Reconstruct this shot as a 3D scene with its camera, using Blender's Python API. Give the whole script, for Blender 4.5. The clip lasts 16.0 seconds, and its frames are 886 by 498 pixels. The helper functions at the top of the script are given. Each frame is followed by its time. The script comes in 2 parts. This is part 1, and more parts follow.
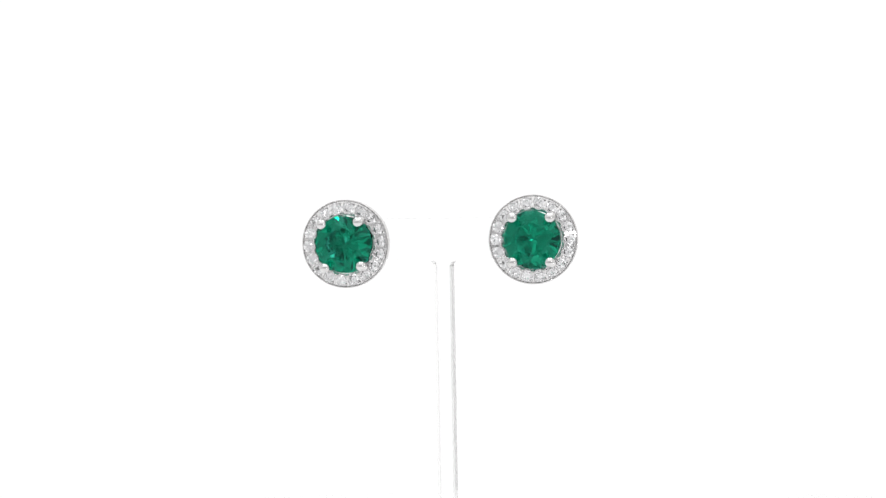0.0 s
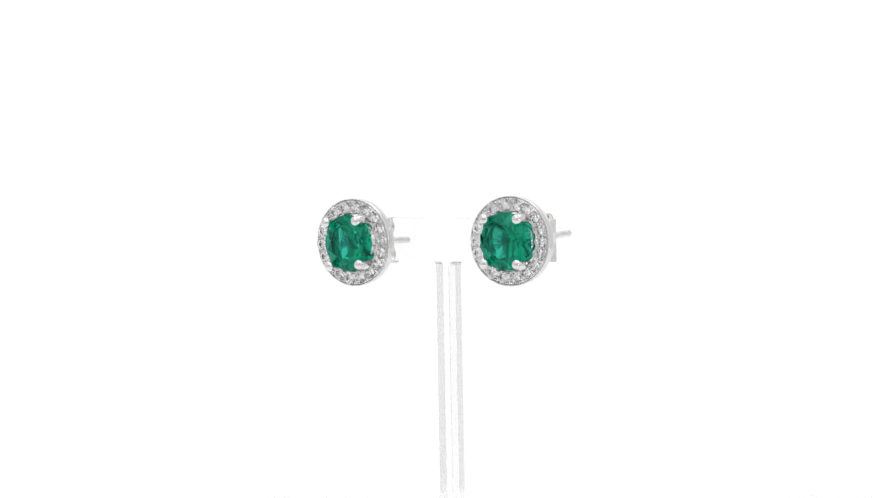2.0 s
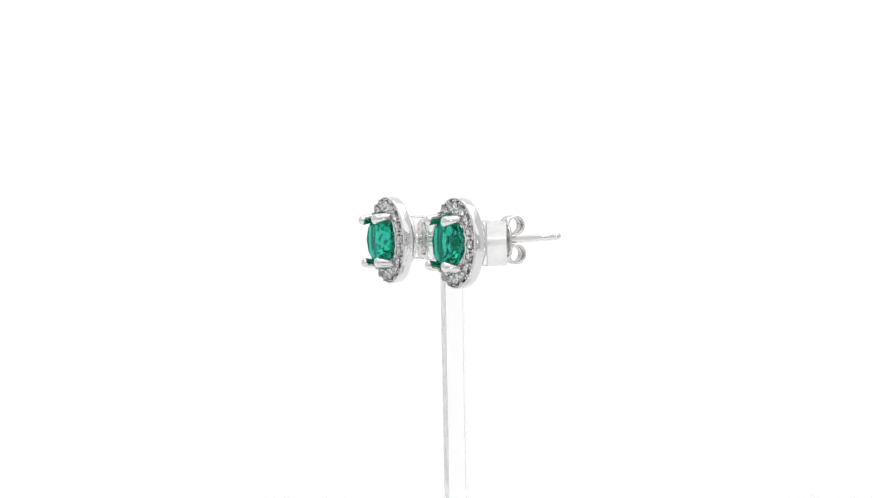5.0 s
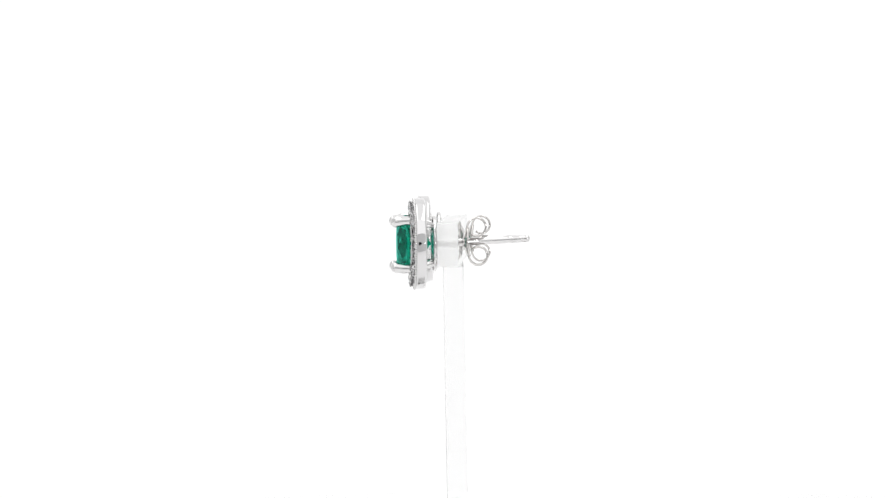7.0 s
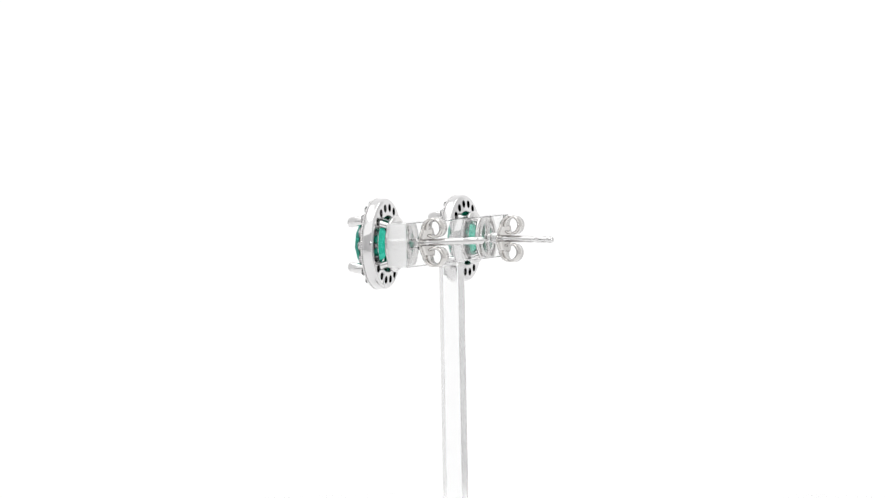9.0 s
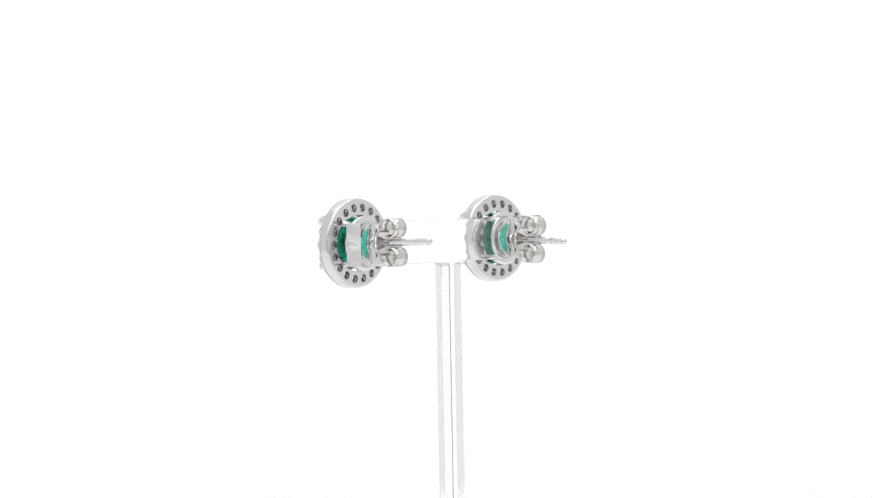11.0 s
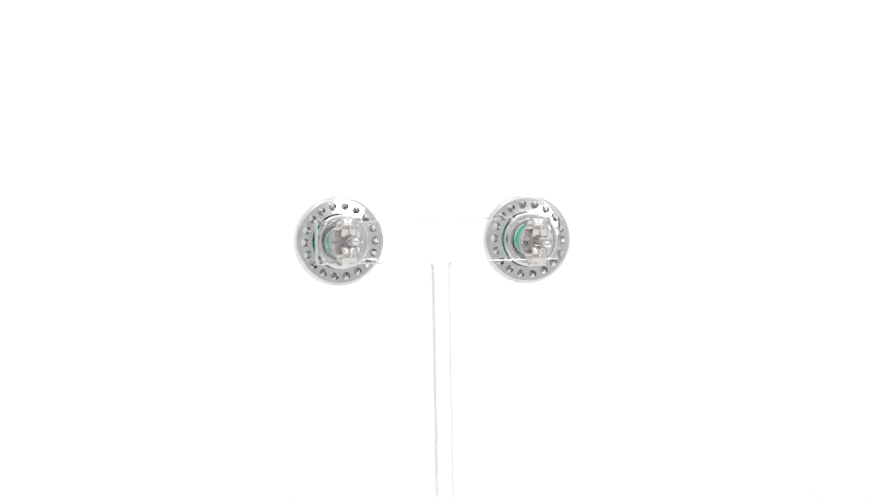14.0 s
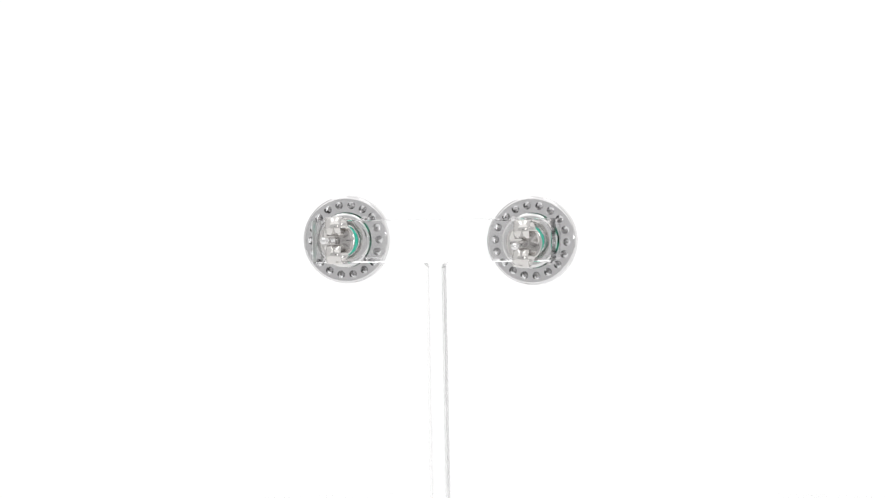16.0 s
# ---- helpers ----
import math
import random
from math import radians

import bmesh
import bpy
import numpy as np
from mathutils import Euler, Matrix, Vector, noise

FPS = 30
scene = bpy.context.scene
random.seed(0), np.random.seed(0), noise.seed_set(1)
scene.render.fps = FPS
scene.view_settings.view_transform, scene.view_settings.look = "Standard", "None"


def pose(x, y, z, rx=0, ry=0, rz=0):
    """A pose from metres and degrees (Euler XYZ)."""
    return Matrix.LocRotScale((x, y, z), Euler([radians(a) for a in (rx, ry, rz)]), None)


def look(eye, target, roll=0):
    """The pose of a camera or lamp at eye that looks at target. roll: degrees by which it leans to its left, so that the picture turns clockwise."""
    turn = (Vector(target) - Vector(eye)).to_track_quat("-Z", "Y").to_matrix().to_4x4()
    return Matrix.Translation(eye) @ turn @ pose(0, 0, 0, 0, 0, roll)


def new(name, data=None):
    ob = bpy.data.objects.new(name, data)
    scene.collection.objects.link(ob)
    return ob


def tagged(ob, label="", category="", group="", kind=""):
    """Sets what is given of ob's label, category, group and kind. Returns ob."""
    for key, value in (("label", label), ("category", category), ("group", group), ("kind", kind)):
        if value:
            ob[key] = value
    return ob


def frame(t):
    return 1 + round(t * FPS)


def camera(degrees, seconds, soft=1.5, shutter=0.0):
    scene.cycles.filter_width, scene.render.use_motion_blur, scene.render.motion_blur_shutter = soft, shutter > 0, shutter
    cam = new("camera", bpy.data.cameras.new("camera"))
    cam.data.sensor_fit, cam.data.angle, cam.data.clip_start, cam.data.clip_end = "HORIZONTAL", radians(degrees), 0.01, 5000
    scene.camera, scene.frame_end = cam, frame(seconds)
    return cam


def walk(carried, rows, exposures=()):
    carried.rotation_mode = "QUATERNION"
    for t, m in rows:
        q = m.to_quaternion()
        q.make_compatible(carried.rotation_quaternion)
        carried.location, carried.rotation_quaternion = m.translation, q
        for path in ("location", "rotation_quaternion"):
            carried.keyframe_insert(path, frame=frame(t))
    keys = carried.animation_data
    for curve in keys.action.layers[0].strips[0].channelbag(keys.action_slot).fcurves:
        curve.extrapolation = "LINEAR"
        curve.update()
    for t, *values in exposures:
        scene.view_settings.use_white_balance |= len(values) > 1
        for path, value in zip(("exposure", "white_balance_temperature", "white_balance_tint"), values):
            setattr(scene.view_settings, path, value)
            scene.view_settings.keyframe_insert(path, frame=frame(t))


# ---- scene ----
# The camera stands still on a tripod; one millimetre is MM.
MM = 0.001
cam = camera(15.0, 16.0, soft=1.3)
EYE = (0.000301, -0.29915, 0.047)
PITCH, LEAN = -2.393, -1.031
AIM = (EYE[0], EYE[1] + math.cos(radians(PITCH)), EYE[2] + math.sin(radians(PITCH)))
walk(cam, [(0.0, look(EYE, AIM, LEAN)), (16.0, look(EYE, AIM, LEAN))])

# ---- light: a white light tent in a dark room; its cloth glows ----
GLOW_BACK, GLOW_SIDE, GLOW_FRONT, GLOW_TOP = 1.05, 0.84, 1.3, 1.15
GLOW_STRIP, GLOW_LAMP = 2.5, 18.0
room = bpy.data.worlds.new("dark_room")
room.use_nodes = True
room.node_tree.nodes["Background"].inputs[0].default_value = (0.02, 0.02, 0.022, 1)
room.node_tree.nodes["Background"].inputs[1].default_value = 1.0
scene.world = room
scene.view_settings.exposure = 0.0

TURN = 11.243  # degrees a second, clockwise from above


# ---- materials ----
def material(name):
    m = bpy.data.materials.new(name)
    m.use_nodes = True
    return m, m.node_tree.nodes, m.node_tree.links, m.node_tree.nodes["Principled BSDF"]


def noise_bump(nodes, links, bsdf, scale, strength, distance):
    tc = nodes.new("ShaderNodeTexCoord")
    tex = nodes.new("ShaderNodeTexNoise")
    tex.inputs["Scale"].default_value, tex.inputs["Detail"].default_value = scale, 4
    bump = nodes.new("ShaderNodeBump")
    bump.inputs["Strength"].default_value, bump.inputs["Distance"].default_value = strength, distance
    links.new(tc.outputs["Object"], tex.inputs["Vector"])
    links.new(tex.outputs["Fac"], bump.inputs["Height"])
    links.new(bump.outputs["Normal"], bsdf.inputs["Normal"])
    return tc, tex


def silver_material(name, colour, rough, wave=0.25):
    m, nodes, links, b = material(name)
    b.inputs["Metallic"].default_value = 1.0
    b.inputs["Base Color"].default_value = (*colour, 1)
    tc, tex = noise_bump(nodes, links, b, 900, wave, 0.00004)
    fine = nodes.new("ShaderNodeTexNoise")
    fine.inputs["Scale"].default_value, fine.inputs["Detail"].default_value = 5200, 3
    links.new(tc.outputs["Object"], fine.inputs["Vector"])
    ramp = nodes.new("ShaderNodeMapRange")
    ramp.inputs["To Min"].default_value, ramp.inputs["To Max"].default_value = rough * 0.6, rough * 1.5
    links.new(fine.outputs["Fac"], ramp.inputs["Value"])
    links.new(ramp.outputs["Result"], b.inputs["Roughness"])
    return m


def glass_material(name, colour, ior, rough=0.0):
    m, nodes, links, b = material(name)
    b.inputs["Base Color"].default_value = (*colour, 1)
    b.inputs["Transmission Weight"].default_value = 1.0
    b.inputs["IOR"].default_value = ior
    b.inputs["Roughness"].default_value = rough
    return m, nodes, links, b


def cloth_material(name, glow):
    m, nodes, links, b = material(name)
    b.inputs["Base Color"].default_value = (0.64, 0.64, 0.645, 1)
    b.inputs["Roughness"].default_value = 0.9
    if glow:
        b.inputs["Base Color"].default_value = (0.0, 0.0, 0.0, 1)
        b.inputs["Specular IOR Level"].default_value = 0.0
        b.inputs["Emission Color"].default_value = (1.0, 1.0, 1.0, 1)
        b.inputs["Emission Strength"].default_value = glow
    else:
        noise_bump(nodes, links, b, 700, 0.2, 0.0004)
    return m


SILVER = silver_material("polished_silver", (0.71, 0.702, 0.70), 0.07)
SILVER_SOFT = silver_material("tumbled_silver", (0.69, 0.683, 0.686), 0.05, 0.4)
SEAT = silver_material("bright_cut_silver", (0.66, 0.65, 0.65), 0.06, 0.1)
SPRING = silver_material("spring_silver", (0.655, 0.637, 0.62), 0.11)
GREEN, _n, _l, _b = material("green_stone")
_glass = _n.new("ShaderNodeBsdfGlass")
_glass.inputs["Color"].default_value = (0.18, 0.685, 0.58, 1)
_glass.inputs["IOR"].default_value, _glass.inputs["Roughness"].default_value = 1.68, 0.0
_l.new(_glass.outputs[0], _n["Material Output"].inputs["Surface"])
_n.remove(_b)
CLEAR, _n, _l, _b = glass_material("clear_stone", (0.98, 0.98, 0.99), 2.15)
ACRYLIC, _n, _l, _b = glass_material("clear_acrylic", (0.997, 0.997, 0.997), 1.49, 0.0)
SAWN, _n, _l, _b = glass_material("sawn_acrylic", (0.99, 0.99, 0.985), 1.49, 0.36)
_b.inputs["Transmission Weight"].default_value = 0.42
noise_bump(_n, _l, _b, 2600, 0.3, 0.00005)
MILLED, _n, _l, _b = glass_material("milled_acrylic", (0.995, 0.995, 0.995), 1.49, 0.07)
_b.inputs["Transmission Weight"].default_value = 0.95
_tc, _tex = noise_bump(_n, _l, _b, 1.0, 0.25, 0.00003)
_map = _n.new("ShaderNodeMapping")  # cutter marks that run along the post
_map.inputs["Scale"].default_value = (4200, 4200, 40)
_l.new(_tc.outputs["Object"], _map.inputs["Vector"])
_l.new(_map.outputs["Vector"], _tex.inputs["Vector"])
BACK_CLOTH = cloth_material("glowing_back_cloth", GLOW_BACK)
SIDE_CLOTH = cloth_material("glowing_side_cloth", GLOW_SIDE)
TOP_CLOTH = cloth_material("glowing_top_cloth", GLOW_TOP)
STRIP_LIGHT = cloth_material("added_strip_glow", GLOW_STRIP)
LAMP_LIGHT = cloth_material("led_lamp", GLOW_LAMP)
FLAP_CLOTH = cloth_material("glowing_front_cloth", GLOW_FRONT)
FRONT_CLOTH = cloth_material("white_cloth", 0)
PLATTER, _n, _l, _b = material("white_satin_plastic")
_b.inputs["Base Color"].default_value = (0.9, 0.9, 0.9, 1)
_b.inputs["Roughness"].default_value = 0.45
noise_bump(_n, _l, _b, 900, 0.08, 0.0001)


# ---- mesh helpers (millimetres) ----
def part(name, bm, mat, parent=None, label="", smooth=True, flip=True):
    if flip:
        bmesh.ops.recalc_face_normals(bm, faces=bm.faces)
    bmesh.ops.scale(bm, vec=(MM, MM, MM), verts=bm.verts)
    for f in bm.faces:
        f.smooth = smooth
    me = bpy.data.meshes.new(name)
    bm.to_mesh(me)
    bm.free()
    me.materials.append(mat)
    ob = new(name, me)
    ob.parent = parent
    return tagged(ob, label)


def share(ob, name, parent, m):
    """Another part on the same mesh, at a pose in its parent's space."""
    o = new(name, ob.data)
    o.parent = parent
    o.matrix_basis = m
    return o


def sheet(bm, rows, close_u=False, close_v=False):
    """Quads over a grid of points."""
    vs = [[bm.verts.new(p) for p in row] for row in rows]
    nu, nv = len(vs), len(vs[0])
    for i in range(nu if close_u else nu - 1):
        for j in range(nv if close_v else nv - 1):
            a, b, c, d = vs[i][j], vs[i][(j + 1) % nv], vs[(i + 1) % nu][(j + 1) % nv], vs[(i + 1) % nu][j]
            bm.faces.new((a, b, c, d))
    return vs


def spin(bm, profile, n=96, closed=False):
    """Turn a profile of (radius, y) round the y axis."""
    rows = [[(r * math.sin(2 * math.pi * k / n), y, r * math.cos(2 * math.pi * k / n)) for r, y in profile] for k in range(n)]
    return sheet(bm, rows, True, closed)


def rod(bm, path, n=16, cap=True):
    """A round rod along (point, radius) rows."""
    rows = []
    for i, (p, r) in enumerate(path):
        a, b = Vector(path[max(i - 1, 0)][0]), Vector(path[min(i + 1, len(path) - 1)][0])
        d = (b - a).normalized()
        s = d.orthogonal().normalized() if abs(d.x) > 0.9 else d.cross(Vector((1, 0, 0))).normalized()
        t = d.cross(s)
        rows.append([Vector(p) + r * (math.cos(2 * math.pi * k / n) * s + math.sin(2 * math.pi * k / n) * t) for k in range(n)])
    vs = sheet(bm, rows, False, True)
    if cap:
        bm.faces.new(vs[0])
        bm.faces.new(vs[-1])


def bead(bm, p, r, u=8, v=6):
    bmesh.ops.create_uvsphere(bm, u_segments=u, v_segments=v, radius=r, matrix=Matrix.Translation(p))


def box(bm, x0, x1, y0, y1, z0, z1, bevel=0.0):
    bmesh.ops.create_cube(bm, size=1, matrix=Matrix.Translation(((x0 + x1) / 2, (y0 + y1) / 2, (z0 + z1) / 2)) @ Matrix.Diagonal((x1 - x0, y1 - y0, z1 - z0, 1)))
    if bevel:
        bmesh.ops.bevel(bm, geom=bm.edges[:], offset=bevel, segments=2, affect="EDGES", profile=0.5)


def brilliant(radius, table, crown, girdle, depth, star=0.62, fold=8, tiers=((0.24, 0.81),), wear=0.0):
    """A round brilliant cut; its table looks to -y, its girdle lies at y = 0."""
    bm = bmesh.new()

    def ring(n, r, y, off=0.0):
        for k in range(n):
            a = 2 * math.pi * (k + off) / n
            bm.verts.new((radius * r * math.sin(a), radius * y, radius * r * math.cos(a)))
    ring(fold, table, -crown)
    ring(fold, table + (1 - table) * 0.5, -crown * star, 0.5)
    ring(2 * fold, 1.0, -girdle)
    ring(2 * fold, 1.0, girdle)
    for i, (r, y) in enumerate(tiers):
        ring(fold, r, depth * y, 0.5 * ((i + 1) % 2))
    for v in bm.verts:
        if v.co.y > radius * girdle * 1.5:
            v.co += Vector([random.uniform(-wear, wear) * radius for _ in range(3)])
    bm.verts.new((0, radius * depth, 0))
    bmesh.ops.convex_hull(bm, input=bm.verts[:])
    bmesh.ops.dissolve_limit(bm, angle_limit=radians(1.5), verts=bm.verts[:], edges=bm.edges[:])
    return bm


# ---- the light tent ----
def panel(name, x0, x1, y0, y1, z0, z1, mat, label):
    bm = bmesh.new()
    box(bm, x0, x1, y0, y1, z0, z1)
    return tagged(part(name, bm, mat, None, label, smooth=False), label, "light tent", kind="structure")


panel("backdrop", -450, 450, 450, 454, -64, 700, BACK_CLOTH, "plain glowing white cloth backdrop of the light tent")
panel("wall_west", -454, -450, -318, 454, -64, 700, SIDE_CLOTH, "glowing white cloth side of the light tent")
panel("wall_east", 450, 454, -318, 454, -64, 700, SIDE_CLOTH, "glowing white cloth side of the light tent")
panel("ceiling", -454, 454, -318, 454, 700, 704, TOP_CLOTH, "bright glowing white cloth top of the light tent")
panel("floor", -454, 454, -318, 454, -68, -64, PLATTER, "plain white floor board of the light tent")


FLAP = 200.0
panel("wall_south_flap", -450, 450, -318, -314, FLAP, 700, FLAP_CLOTH, "glowing white cloth flap above the lens of the tent")


def tent_lights():
    """Two unseen glowing strips added under the top for highlights, and a small lamp beside the lens hole."""
    # the strips are added only to put bright glints on silver and stones
    for x in (-230, 230):
        bm = bmesh.new()
        box(bm, x - 110, x + 110, -300, 400, 694, 698)
        tagged(part("trim_led_strip", bm, STRIP_LIGHT, None, smooth=False), "unseen glowing white strip added under the tent top for highlights", "LED strip", kind="structure")
    bm = bmesh.new()
    spin(bm, [(0.01, -307), (13, -307), (14, -308), (14, -313.5), (0.01, -313.5)], 32)
    bmesh.ops.translate(bm, verts=bm.verts, vec=(165, 0, 58))
    tagged(part("trim_led_lamp", bm, LAMP_LIGHT, None), "small round white LED lamp on the tent front", "LED lamp", kind="structure")


tent_lights()


def front_cloth():
    """The front cloth, with an oval hole for the lens."""
    bm = bmesh.new()
    n, cx, cz, wide, tall = 48, EYE[0] / MM, EYE[2] / MM, 48.0, 21.0
    rows = []
    for y in (-314, -318):
        for rim in ((True, False) if y == -314 else (False, True)):
            row = []
            for k in range(n):
                a = 2 * math.pi * k / n
                dx, dz = math.cos(a), math.sin(a)
                if rim:
                    row.append((cx + wide * dx, y, cz + tall * dz))
                else:
                    tx = (450 - cx) / dx if dx > 1e-6 else (-450 - cx) / dx if dx < -1e-6 else 1e9
                    tz = (FLAP - cz) / dz if dz > 1e-6 else (-64 - cz) / dz if dz < -1e-6 else 1e9
                    q = min(tx, tz)
                    row.append((cx + q * dx, y, cz + q * dz))
            rows.append(row)
    sheet(bm, rows, True, True)
    ob = part("wall_south", bm, FRONT_CLOTH, None, smooth=False)
    tagged(ob, "plain white cloth front of the light tent with oval lens hole", "light tent", kind="structure")


front_cloth()


# ---- the turntable ----
def turntable():
    top = new("turntable")
    tagged(top, "round white motorised turntable carrying the display stand", "turntable")
    bm = bmesh.new()
    spin(bm, [(0.01, 0), (60, 0), (111.5, 0), (112.6, -0.4), (113, -1.4), (113, -9), (112, -10), (0.01, -10)], 160)
    bmesh.ops.rotate(bm, cent=(0, 0, 0), matrix=Matrix.Rotation(radians(90), 3, "X"), verts=bm.verts)
    part("platter", bm, PLATTER, top, "smooth white platter")
    bm = bmesh.new()
    spin(bm, [(0.01, -12), (84, -12), (86, -14), (90, -60), (92, -63.9), (0.01, -63.9)], 96)
    bmesh.ops.rotate(bm, cent=(0, 0, 0), matrix=Matrix.Rotation(radians(90), 3, "X"), verts=bm.verts)
    part("base", bm, PLATTER, top, "white round base")
    bm = bmesh.new()
    spin(bm, [(0.01, -9.5), (12, -9.5), (12, -12.5), (0.01, -12.5)], 32)
    bmesh.ops.rotate(bm, cent=(0, 0, 0), matrix=Matrix.Rotation(radians(90), 3, "X"), verts=bm.verts)
    part("spindle", bm, SPRING, top)
    return top


# ---- the clear T-shaped stand: its arm runs along x, its origin is the foot of its post ----
ARM_TOP, ARM_LOW, DEEP, POST_WIDE = 37.2, 33.4, 1.85, 1.45
PIN_A, PIN_B = (-8.41, 35.13), (8.61, 35.37)


def rounded(points, radii, n=4):
    """A closed outline with its corners rounded."""
    out = []
    for i, p in enumerate(points):
        a, b, c = Vector(points[i - 1]), Vector(p), Vector(points[(i + 1) % len(points)])
        r = radii[i]
        u, v = (a - b).normalized(), (c - b).normalized()
        for k in range(n + 1):
            f = k / n
            out.append(tuple(b + u * r * (1 - f) ** 2 + v * r * f ** 2))
    return out


def shrunk(loop, d):
    """The outline moved inwards by d (counter-clockwise loops)."""
    out = []
    n = len(loop)
    for i in range(n):
        a, b, c = Vector(loop[i - 1]), Vector(loop[i]), Vector(loop[(i + 1) % n])
        e1, e2 = (b - a).normalized(), (c - b).normalized()
        n1, n2 = Vector((-e1.y, e1.x)), Vector((-e2.y, e2.x))
        m = (n1 + n2).normalized()
        out.append(tuple(b + m * d / max(0.4, m.dot(n1))))
    return out


def display_stand():
    top = new("earring_stand")
    tagged(top, "clear acrylic T-shaped earring stand on the white turntable", "earring stand")
    a, b, w = -10.7, 11.1, POST_WIDE / 2
    pts = [(-w, 2.2), (w, 2.2), (w, ARM_LOW), (b, ARM_LOW), (b, ARM_TOP), (a, ARM_TOP), (a, ARM_LOW), (-w, ARM_LOW)]
    outline = rounded(pts, [0.02, 0.02, 0.5, 0.15, 0.15, 0.15, 0.15, 0.5])
    holes = [[(x + 0.5 * math.cos(-2 * math.pi * k / 20), z + 0.5 * math.sin(-2 * math.pi * k / 20)) for k in range(20)] for x, z in (PIN_A, PIN_B)]
    bm = bmesh.new()
    d, c = DEEP / 2, 0.05
    caps = {-1: [], 1: []}
    for loop in [outline] + holes:
        inner = shrunk(loop, c if loop is outline else 0.04)
        rows = [[(x, -d, z) for x, z in inner], [(x, -d + c, z) for x, z in loop], [(x, d - c, z) for x, z in loop], [(x, d, z) for x, z in inner]]
        vs = sheet(bm, rows, False, True)
        for side, row in ((-1, vs[0]), (1, vs[-1])):
            caps[side] += [bm.edges.get((row[i - 1], row[i])) for i in range(len(row))]
    for side in caps:
        bmesh.ops.triangle_fill(bm, use_beauty=True, use_dissolve=False, edges=caps[side], normal=(0, side, 0))
    tee = part("tee", bm, ACRYLIC, top, "clear acrylic post and cross arm with one frosted sawn end", smooth=False)
    tee.data.materials.append(SAWN)
    tee.data.materials.append(MILLED)
    for f in tee.data.polygons:
        if abs(f.normal.y) < 0.3:
            # the inner corners borrow the pale sawn finish to lighten their dark reflections
            corner = abs(f.center.x) < 1.5 * MM and f.center.z < (ARM_LOW + 0.01) * MM and 0.15 < abs(f.normal.x) < 0.98
            f.material_index = 1 if corner else 2
        if f.center.x > 10.5 * MM and f.normal.x > 0.3:
            f.material_index = 1
    bm = bmesh.new()
    box(bm, -8, 8, -8, 8, 0.0, 2.15, 0.25)
    part("base_plate", bm, ACRYLIC, top, "square clear acrylic foot", smooth=False)
    return top


# ---- a stud earring: its face looks to -y, its halo's back lies at y = 0 ----
COUNT, RING_R, RING_BACK = 18, 3.25, 3.13
SLOPE = 0.36
FRONT = lambda r: -1.27 + (r - 3.80) * SLOPE
BACK = lambda r: -0.22 - r * r / 120.0


def pierced(bm, surface, r0, r1, hole, mid_r, n=20):
    """A ring of sectors, each with a round hole; returns the rims of the holes."""
    rims = []
    wide = math.pi / COUNT * mid_r
    phis = [2 * math.pi * k / n for k in range(n)]
    for u, v in ((wide, r1 - mid_r), (wide, r0 - mid_r), (-wide, r1 - mid_r), (-wide, r0 - mid_r)):
        phis.append(math.atan2(v, u) % (2 * math.pi))
    phis = sorted(set(round(p, 5) for p in phis))

    def place(u, v, mid):
        r, a = mid_r + v, mid + u / mid_r
        return (r * math.sin(a), surface(r), r * math.cos(a))
    for s in range(COUNT):
        mid = 2 * math.pi * (s + 0.5) / COUNT
        rows = [[], [], [], []]
        for p in phis:
            cu, cv = math.cos(p), math.sin(p)
            q = min(wide / abs(cu) if abs(cu) > 1e-6 else 1e9, (r1 - mid_r) / cv if cv > 1e-6 else (r0 - mid_r) / cv if cv < -1e-6 else 1e9)
            for row, f in zip(rows, (0.0, 0.12, 0.5, 1.0)):
                e = hole + (q - hole) * f
                row.append(place(cu * e, cv * e, mid))
        sheet(bm, rows, False, True)
        rims.append([place(math.cos(2 * math.pi * k / 16) * hole, math.sin(2 * math.pi * k / 16) * hole, mid) for k in range(16)])
    return rims


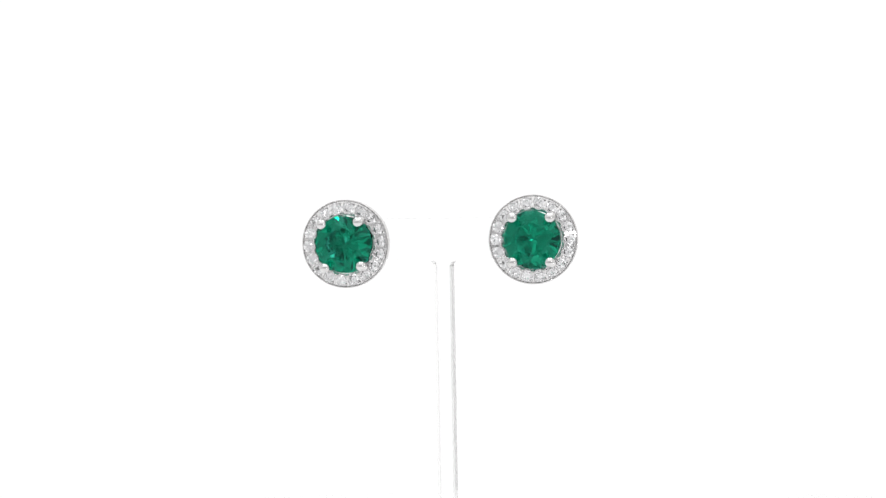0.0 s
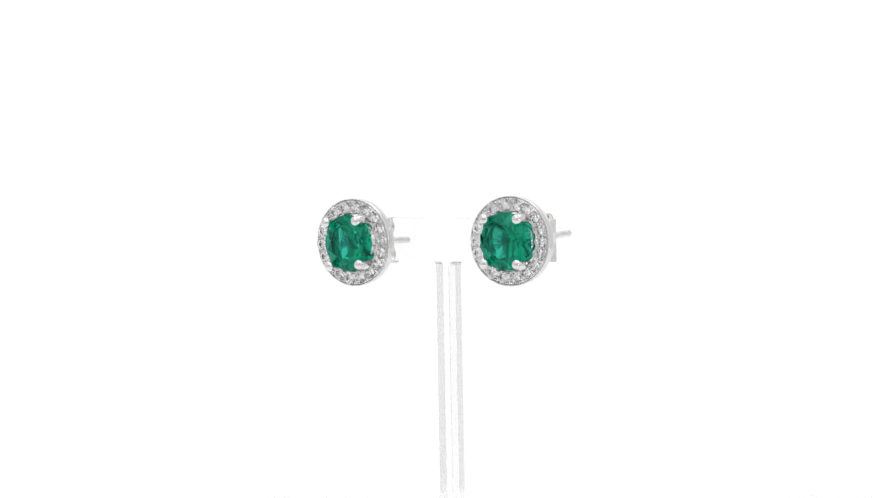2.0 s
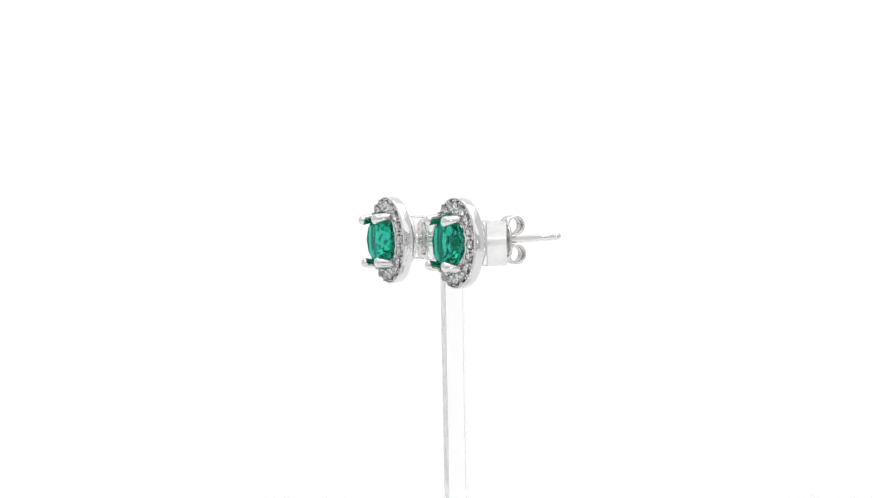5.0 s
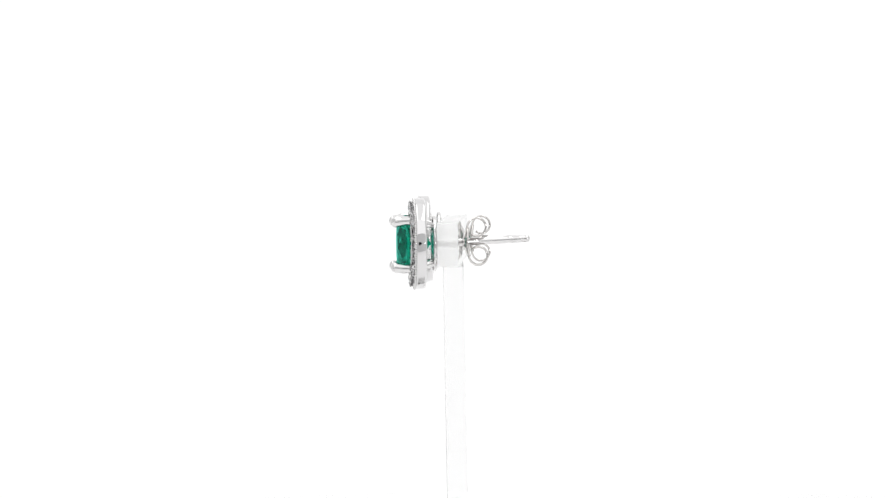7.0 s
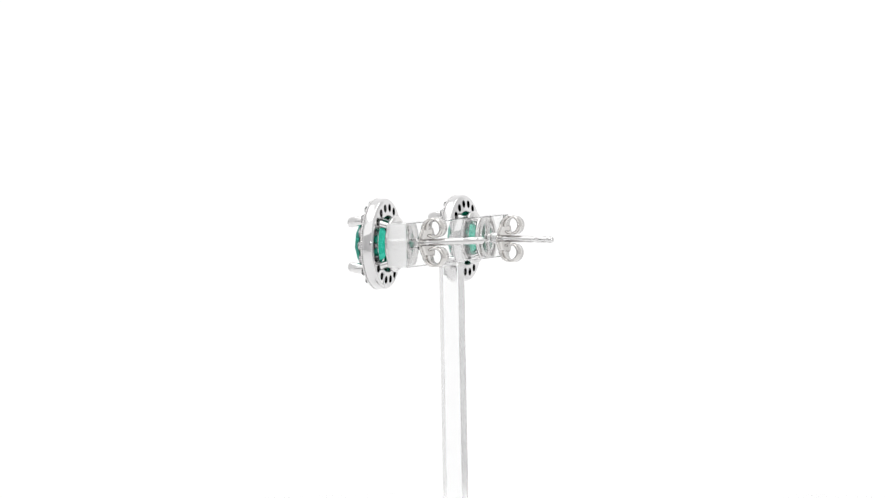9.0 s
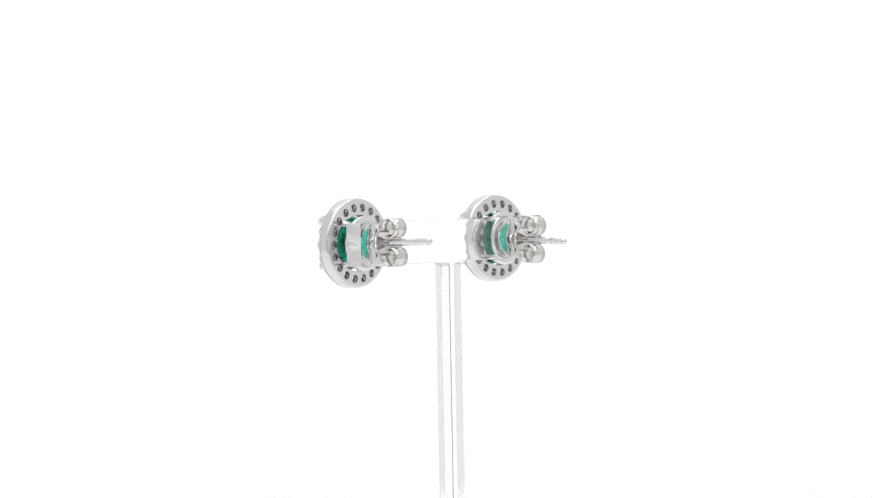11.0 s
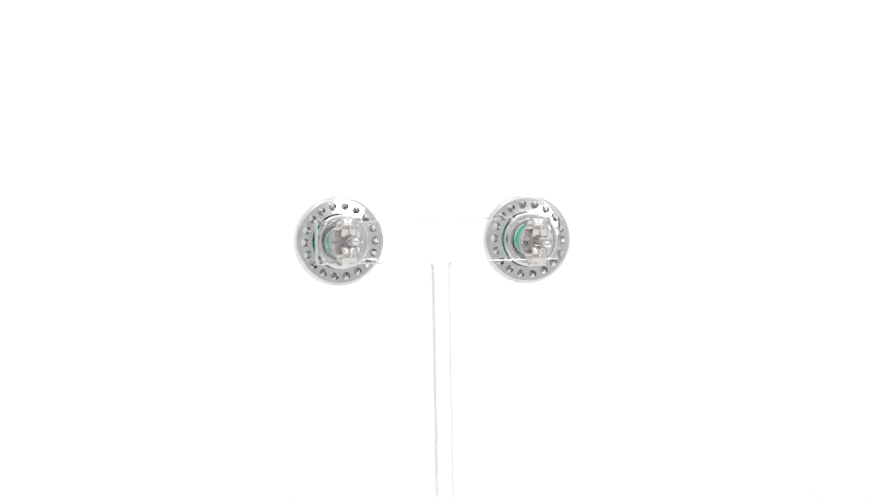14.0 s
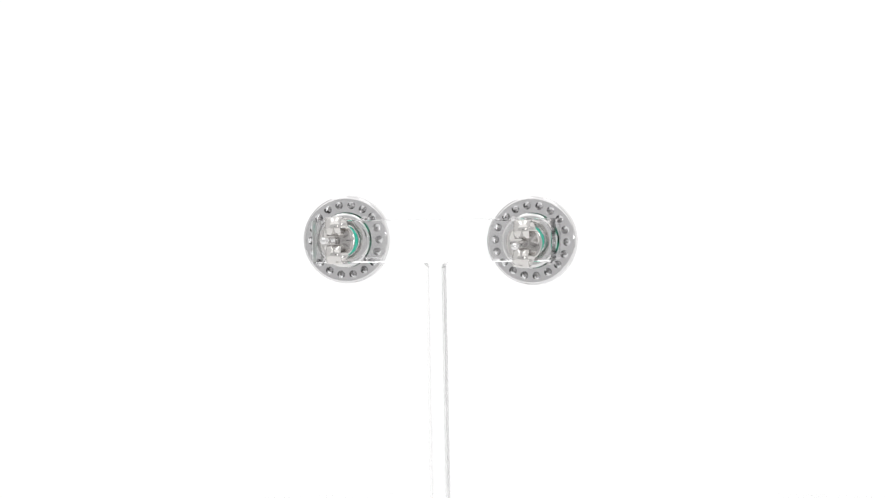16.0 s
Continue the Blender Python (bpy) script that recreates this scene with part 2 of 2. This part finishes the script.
def stud_earring(tip, bend):
    top = new("stud_earring")
    tagged(top, "silver halo stud earring with round green stone on the clear stand", "earring", "pair of stud earrings")
    # the halo, with its pierced front and back
    bm = bmesh.new()
    front = pierced(bm, FRONT, 2.74, 3.80, 0.49, RING_R)
    back = pierced(bm, BACK, 2.48, 3.70, 0.35, RING_BACK)
    for f, b in zip(front, back):
        # each stone sits in a bright cone that opens again towards the back
        cf, cb = sum(map(Vector, f), Vector()) / len(f), sum(map(Vector, b), Vector()) / len(b)
        neck = []
        for p, q in zip(f, b):
            axis = cf.lerp(cb, 0.36)
            neck.append(tuple(axis + (Vector(p) - cf).normalized() * 0.31))
        lip = [tuple(Vector(p).lerp(Vector(n), 0.06) + Vector((0, 0.10, 0))) for p, n in zip(f, neck)]
        sheet(bm, [f, lip, neck], False, True)
        sheet(bm, [neck, [tuple(Vector(n).lerp(Vector(q), 0.9)) for n, q in zip(neck, b)], b], False, True)
    e, h = FRONT(3.80), BACK(3.70)
    spin(bm, [(3.79, e), (3.88, e + 0.03), (3.93, e + 0.10), (3.945, e + 0.2), (3.925, h - 0.22), (3.905, h - 0.125), (3.86, h - 0.07), (3.80, h - 0.035), (3.74, h - 0.012), (3.69, h)], 144)
    spin(bm, [(2.75, FRONT(2.74)), (2.70, FRONT(2.74) + 0.06), (2.56, -1.2), (2.53, -0.5), (2.50, -0.33), (2.47, BACK(2.48))], 96)
    part("halo", bm, SILVER_SOFT, top, "round polished silver halo pierced behind each stone")
    halo = top.children[-1].data
    halo.materials.append(SEAT)
    for f in halo.polygons:
        r, y = math.hypot(f.center.x, f.center.z) / MM, f.center.y / MM
        if 2.75 < r < 3.72 and FRONT(r) + 0.06 < y < -0.88:
            f.material_index = 1
    # the scalloped inner edge: a thin lip bowed round each small stone
    bm = bmesh.new()
    for s in range(COUNT):
        mid = 2 * math.pi * (s + 0.5) / COUNT
        rows = []
        for k in range(13):
            g = radians(-62 + 124 * k / 12)
            row = []
            for rad, up in ((0.62, 0.5), (0.62, 0.02), (0.60, -0.03), (0.56, -0.03), (0.54, 0.02), (0.54, 0.5)):
                r, a = RING_R - rad * math.cos(g), mid + rad * math.sin(g) / RING_R
                row.append((r * math.sin(a), FRONT(r) + up, r * math.cos(a)))
            rows.append(row)
        vs = sheet(bm, rows, False, True)
        bm.faces.new(vs[0])
        bm.faces.new(vs[-1])
    part("scalloped_edge", bm, SILVER, top, "thin scalloped silver lip round the small stones")
    # beaded rim
    bm = bmesh.new()
    for k in range(124):
        a = 2 * math.pi * k / 124
        bead(bm, (3.88 * math.sin(a), FRONT(3.80) - 0.035, 3.88 * math.cos(a)), 0.098, 8, 6)
    part("milgrain_rim", bm, SILVER, top, "fine beaded silver rim")
    # grains that hold the small stones, four round each
    bm = bmesh.new()
    for s in range(COUNT):
        a = 2 * math.pi * s / COUNT
        for r, w in ((2.84, 0.035), (3.63, 0.05)):
            for e in (-1, 1):
                bead(bm, (r * math.sin(a + e * w), FRONT(r) - 0.02, r * math.cos(a + e * w)), 0.12, 8, 6)
    part("bead_setting", bm, SILVER, top, "silver grains between the small stones")
    # the small clear stones
    first = None
    tilt = math.degrees(math.atan(SLOPE))
    for s in range(COUNT):
        a = 360 * (s + 0.5) / COUNT
        m = pose(0, 0, 0, 0, a, 0) @ pose(0, (FRONT(RING_R) - 0.02) * MM, RING_R * MM, tilt, random.uniform(-8, 8), random.uniform(-6, 6)) @ pose(0, 0, 0, 0, random.uniform(0, 45), 0)
        if first is None:
            first = part("clear_stone", brilliant(0.54, 0.56, 0.32, 0.02, 0.86), CLEAR, top, "small round colourless stone", smooth=False)
            first.matrix_basis = m
        else:
            tagged(share(first, "clear_stone", top, m), "small round colourless stone")
    # the large green stone
    stone = part("green_stone", brilliant(2.55, 0.60, 0.31, 0.03, 0.86, 0.62, 8, ((0.24, 0.79), (0.62, 0.42)), 0.04), GREEN, top, "round faceted emerald-green stone", smooth=False)
    stone.matrix_basis = pose(0, -2.0 * MM, 0, 0, 8, 0)
    # four round prongs
    for sx in (-1, 1):
        for sz in (-1, 1):
            bm = bmesh.new()
            path = [((0.70 * 2.10, 0.45, 0.72 * 2.10), 0.24), ((0.70 * 2.22, 0.2, 0.73 * 2.22), 0.27), ((0.70 * 2.42, -0.4, 0.74 * 2.42), 0.33), ((0.70 * 2.66, -1.4, 0.77 * 2.66), 0.40),
                    ((0.69 * 2.62, -2.3, 0.78 * 2.62), 0.43), ((0.68 * 2.52, -2.8, 0.785 * 2.52), 0.45)]
            end = Vector((0.66 * 2.46, -3.02, 0.785 * 2.46))
            for k in range(0, 7):
                g = k / 6 * math.pi / 2
                path.append((tuple(end + Vector((-0.03, -0.36, -0.03)) * math.sin(g)), max(0.455 * math.cos(g), 0.02)))
            path = [((sx * p[0], p[1], sz * p[2]), r) for p, r in path]
            rod(bm, path, 16)
            part("prong", bm, SILVER, top, "round-tipped silver prong")
    # the basket's ring behind the halo, with the narrow bridge that carries the post
    bm = bmesh.new()
    spin(bm, [(1.90 + 0.53 * math.copysign(abs(math.cos(g)) ** 0.7, math.cos(g)), 0.43 + 0.22 * math.copysign(abs(math.sin(g)) ** 0.7, math.sin(g))) for g in [2 * math.pi * k / 20 for k in range(20)]], 80, True)
    part("basket_ring", bm, SILVER, top, "rounded silver basket ring")
    bm = bmesh.new()
    rows = []
    for k in range(25):
        z = -1.8 + 3.6 * k / 24
        w = 0.42 + 0.30 * math.exp(-(z / 0.62) ** 2)
        row = [(w * f, 0.70 - 0.10 * abs(f) ** 3, z) for f in (-1, -0.93, -0.75, -0.4, 0, 0.4, 0.75, 0.93, 1)]
        rows.append(row + [(x, 0.36 + (0.70 - yy), z) for x, yy, z in row[::-1]])
    vs = sheet(bm, rows, False, True)
    bm.faces.new(vs[0])
    bm.faces.new(vs[-1])
    part("bridge", bm, SILVER, top, "silver bridge across the basket ring")
    # the post, with two grooves near its tip
    bm = bmesh.new()
    rows = [(0.5, 0.40), (0.72, 0.38), (0.80, 0.31)] + [(tip - e, r) for e, r in ((2.1, 0.31), (1.95, 0.27), (1.75, 0.27), (1.6, 0.31), (0.8, 0.31), (0.7, 0.28), (0.58, 0.28), (0.48, 0.31), (0.2, 0.30), (0.08, 0.24), (0.02, 0.13), (0.0, 0.03))]
    rod(bm, [((bend[0] * max(0, y - 0.5) / (tip - 0.5), y, bend[1] * max(0, y - 0.5) / (tip - 0.5)), r) for y, r in rows], 20)
    part("post", bm, SILVER, top, "straight silver post with a grooved end")
    # the butterfly clip behind the arm
    bm = bmesh.new()
    t = 0.17
    rows = []
    for k in range(25):
        f = -1 + k / 12
        y, z = 2.90 + 0.30 * abs(f) ** 1.6, 1.2 * f
        w = 1.6 * math.sqrt(1 - (z / 1.66) ** 2)
        row = [(w * g / 4, y + 0.13 * (w * g / 4) ** 2, z) for g in range(-4, 5)]
        rows.append([(x, yy + t, z) for x, yy, z in row] + row[::-1])
    vs = sheet(bm, rows, False, True)
    bm.faces.new(vs[0])
    bm.faces.new(vs[-1])
    bmesh.ops.bevel(bm, geom=[e for e in bm.edges if e.calc_face_angle(0) > 1.2], offset=0.035, segments=2, affect="EDGES", profile=0.5)
    clip = part("butterfly_clip", bm, SPRING, top, "sprung silver butterfly clip pushed onto the post")
    lean_x, lean_z = bend[0] / (tip - 0.5), bend[1] / (tip - 0.5)
    clip.matrix_basis = pose(2.6 * lean_x * MM, 3.1 * MM, 2.6 * lean_z * MM, math.degrees(lean_z), 0, -math.degrees(lean_x)) @ pose(0, -3.1 * MM, 0)
    for sz in (-1, 1):
        bm = bmesh.new()
        rows = []
        for k in range(37):
            g = radians(190 - 320 * k / 36)
            r = 0.90 - 0.07 * k / 36
            y, z = 4.20 + r * math.cos(g), sz * (1.23 + r * math.sin(g))
            yi, zi = 4.20 + (r - t) * math.cos(g), sz * (1.23 + (r - t) * math.sin(g))
            w = 1.06 - 0.34 * (k / 9) if k < 9 else 0.72 - 0.06 * (k - 9) / 27
            rows.append([(-w, y, z), (0, y + 0.02 * math.cos(g), z + sz * 0.02 * math.sin(g)), (w, y, z), (w, yi, zi), (-w, yi, zi)])
        vs = sheet(bm, rows, False, True)
        bm.faces.new(vs[0])
        bm.faces.new(vs[-1])
        bmesh.ops.bevel(bm, geom=[e for e in bm.edges if e.calc_face_angle(0) > 1.0], offset=0.03, segments=2, affect="EDGES", profile=0.5)
        part("scroll", bm, SPRING, clip, "curled silver spring scroll")
    return top


# ---- placing: each thing's pose on the turntable at the start ----
table = turntable()
stand = display_stand()
earring_a = stud_earring(8.2, (0.08, -0.42))
earring_b = stud_earring(8.7, (0.53, 0.4))

STARTS = [
    (table, pose(0, 0, 0)),
    (stand, pose(0.36 * MM, 1.12 * MM, 0, 0, 0, -13.8)),
    (earring_a, pose(-8.12 * MM, 1.22 * MM, 35.15 * MM, 1.6, -3.0, -11.5)),
    (earring_b, pose(8.42 * MM, -2.60 * MM, 35.35 * MM, -0.6, 0.5, -8.2)),
]


def motions():
    for thing, start in STARTS:
        rows = []
        for k in range(33):
            t = k * 0.5
            rows.append((t, pose(0, 0, 0, 0, 0, -TURN * t) @ start))
        walk(thing, rows)


motions()
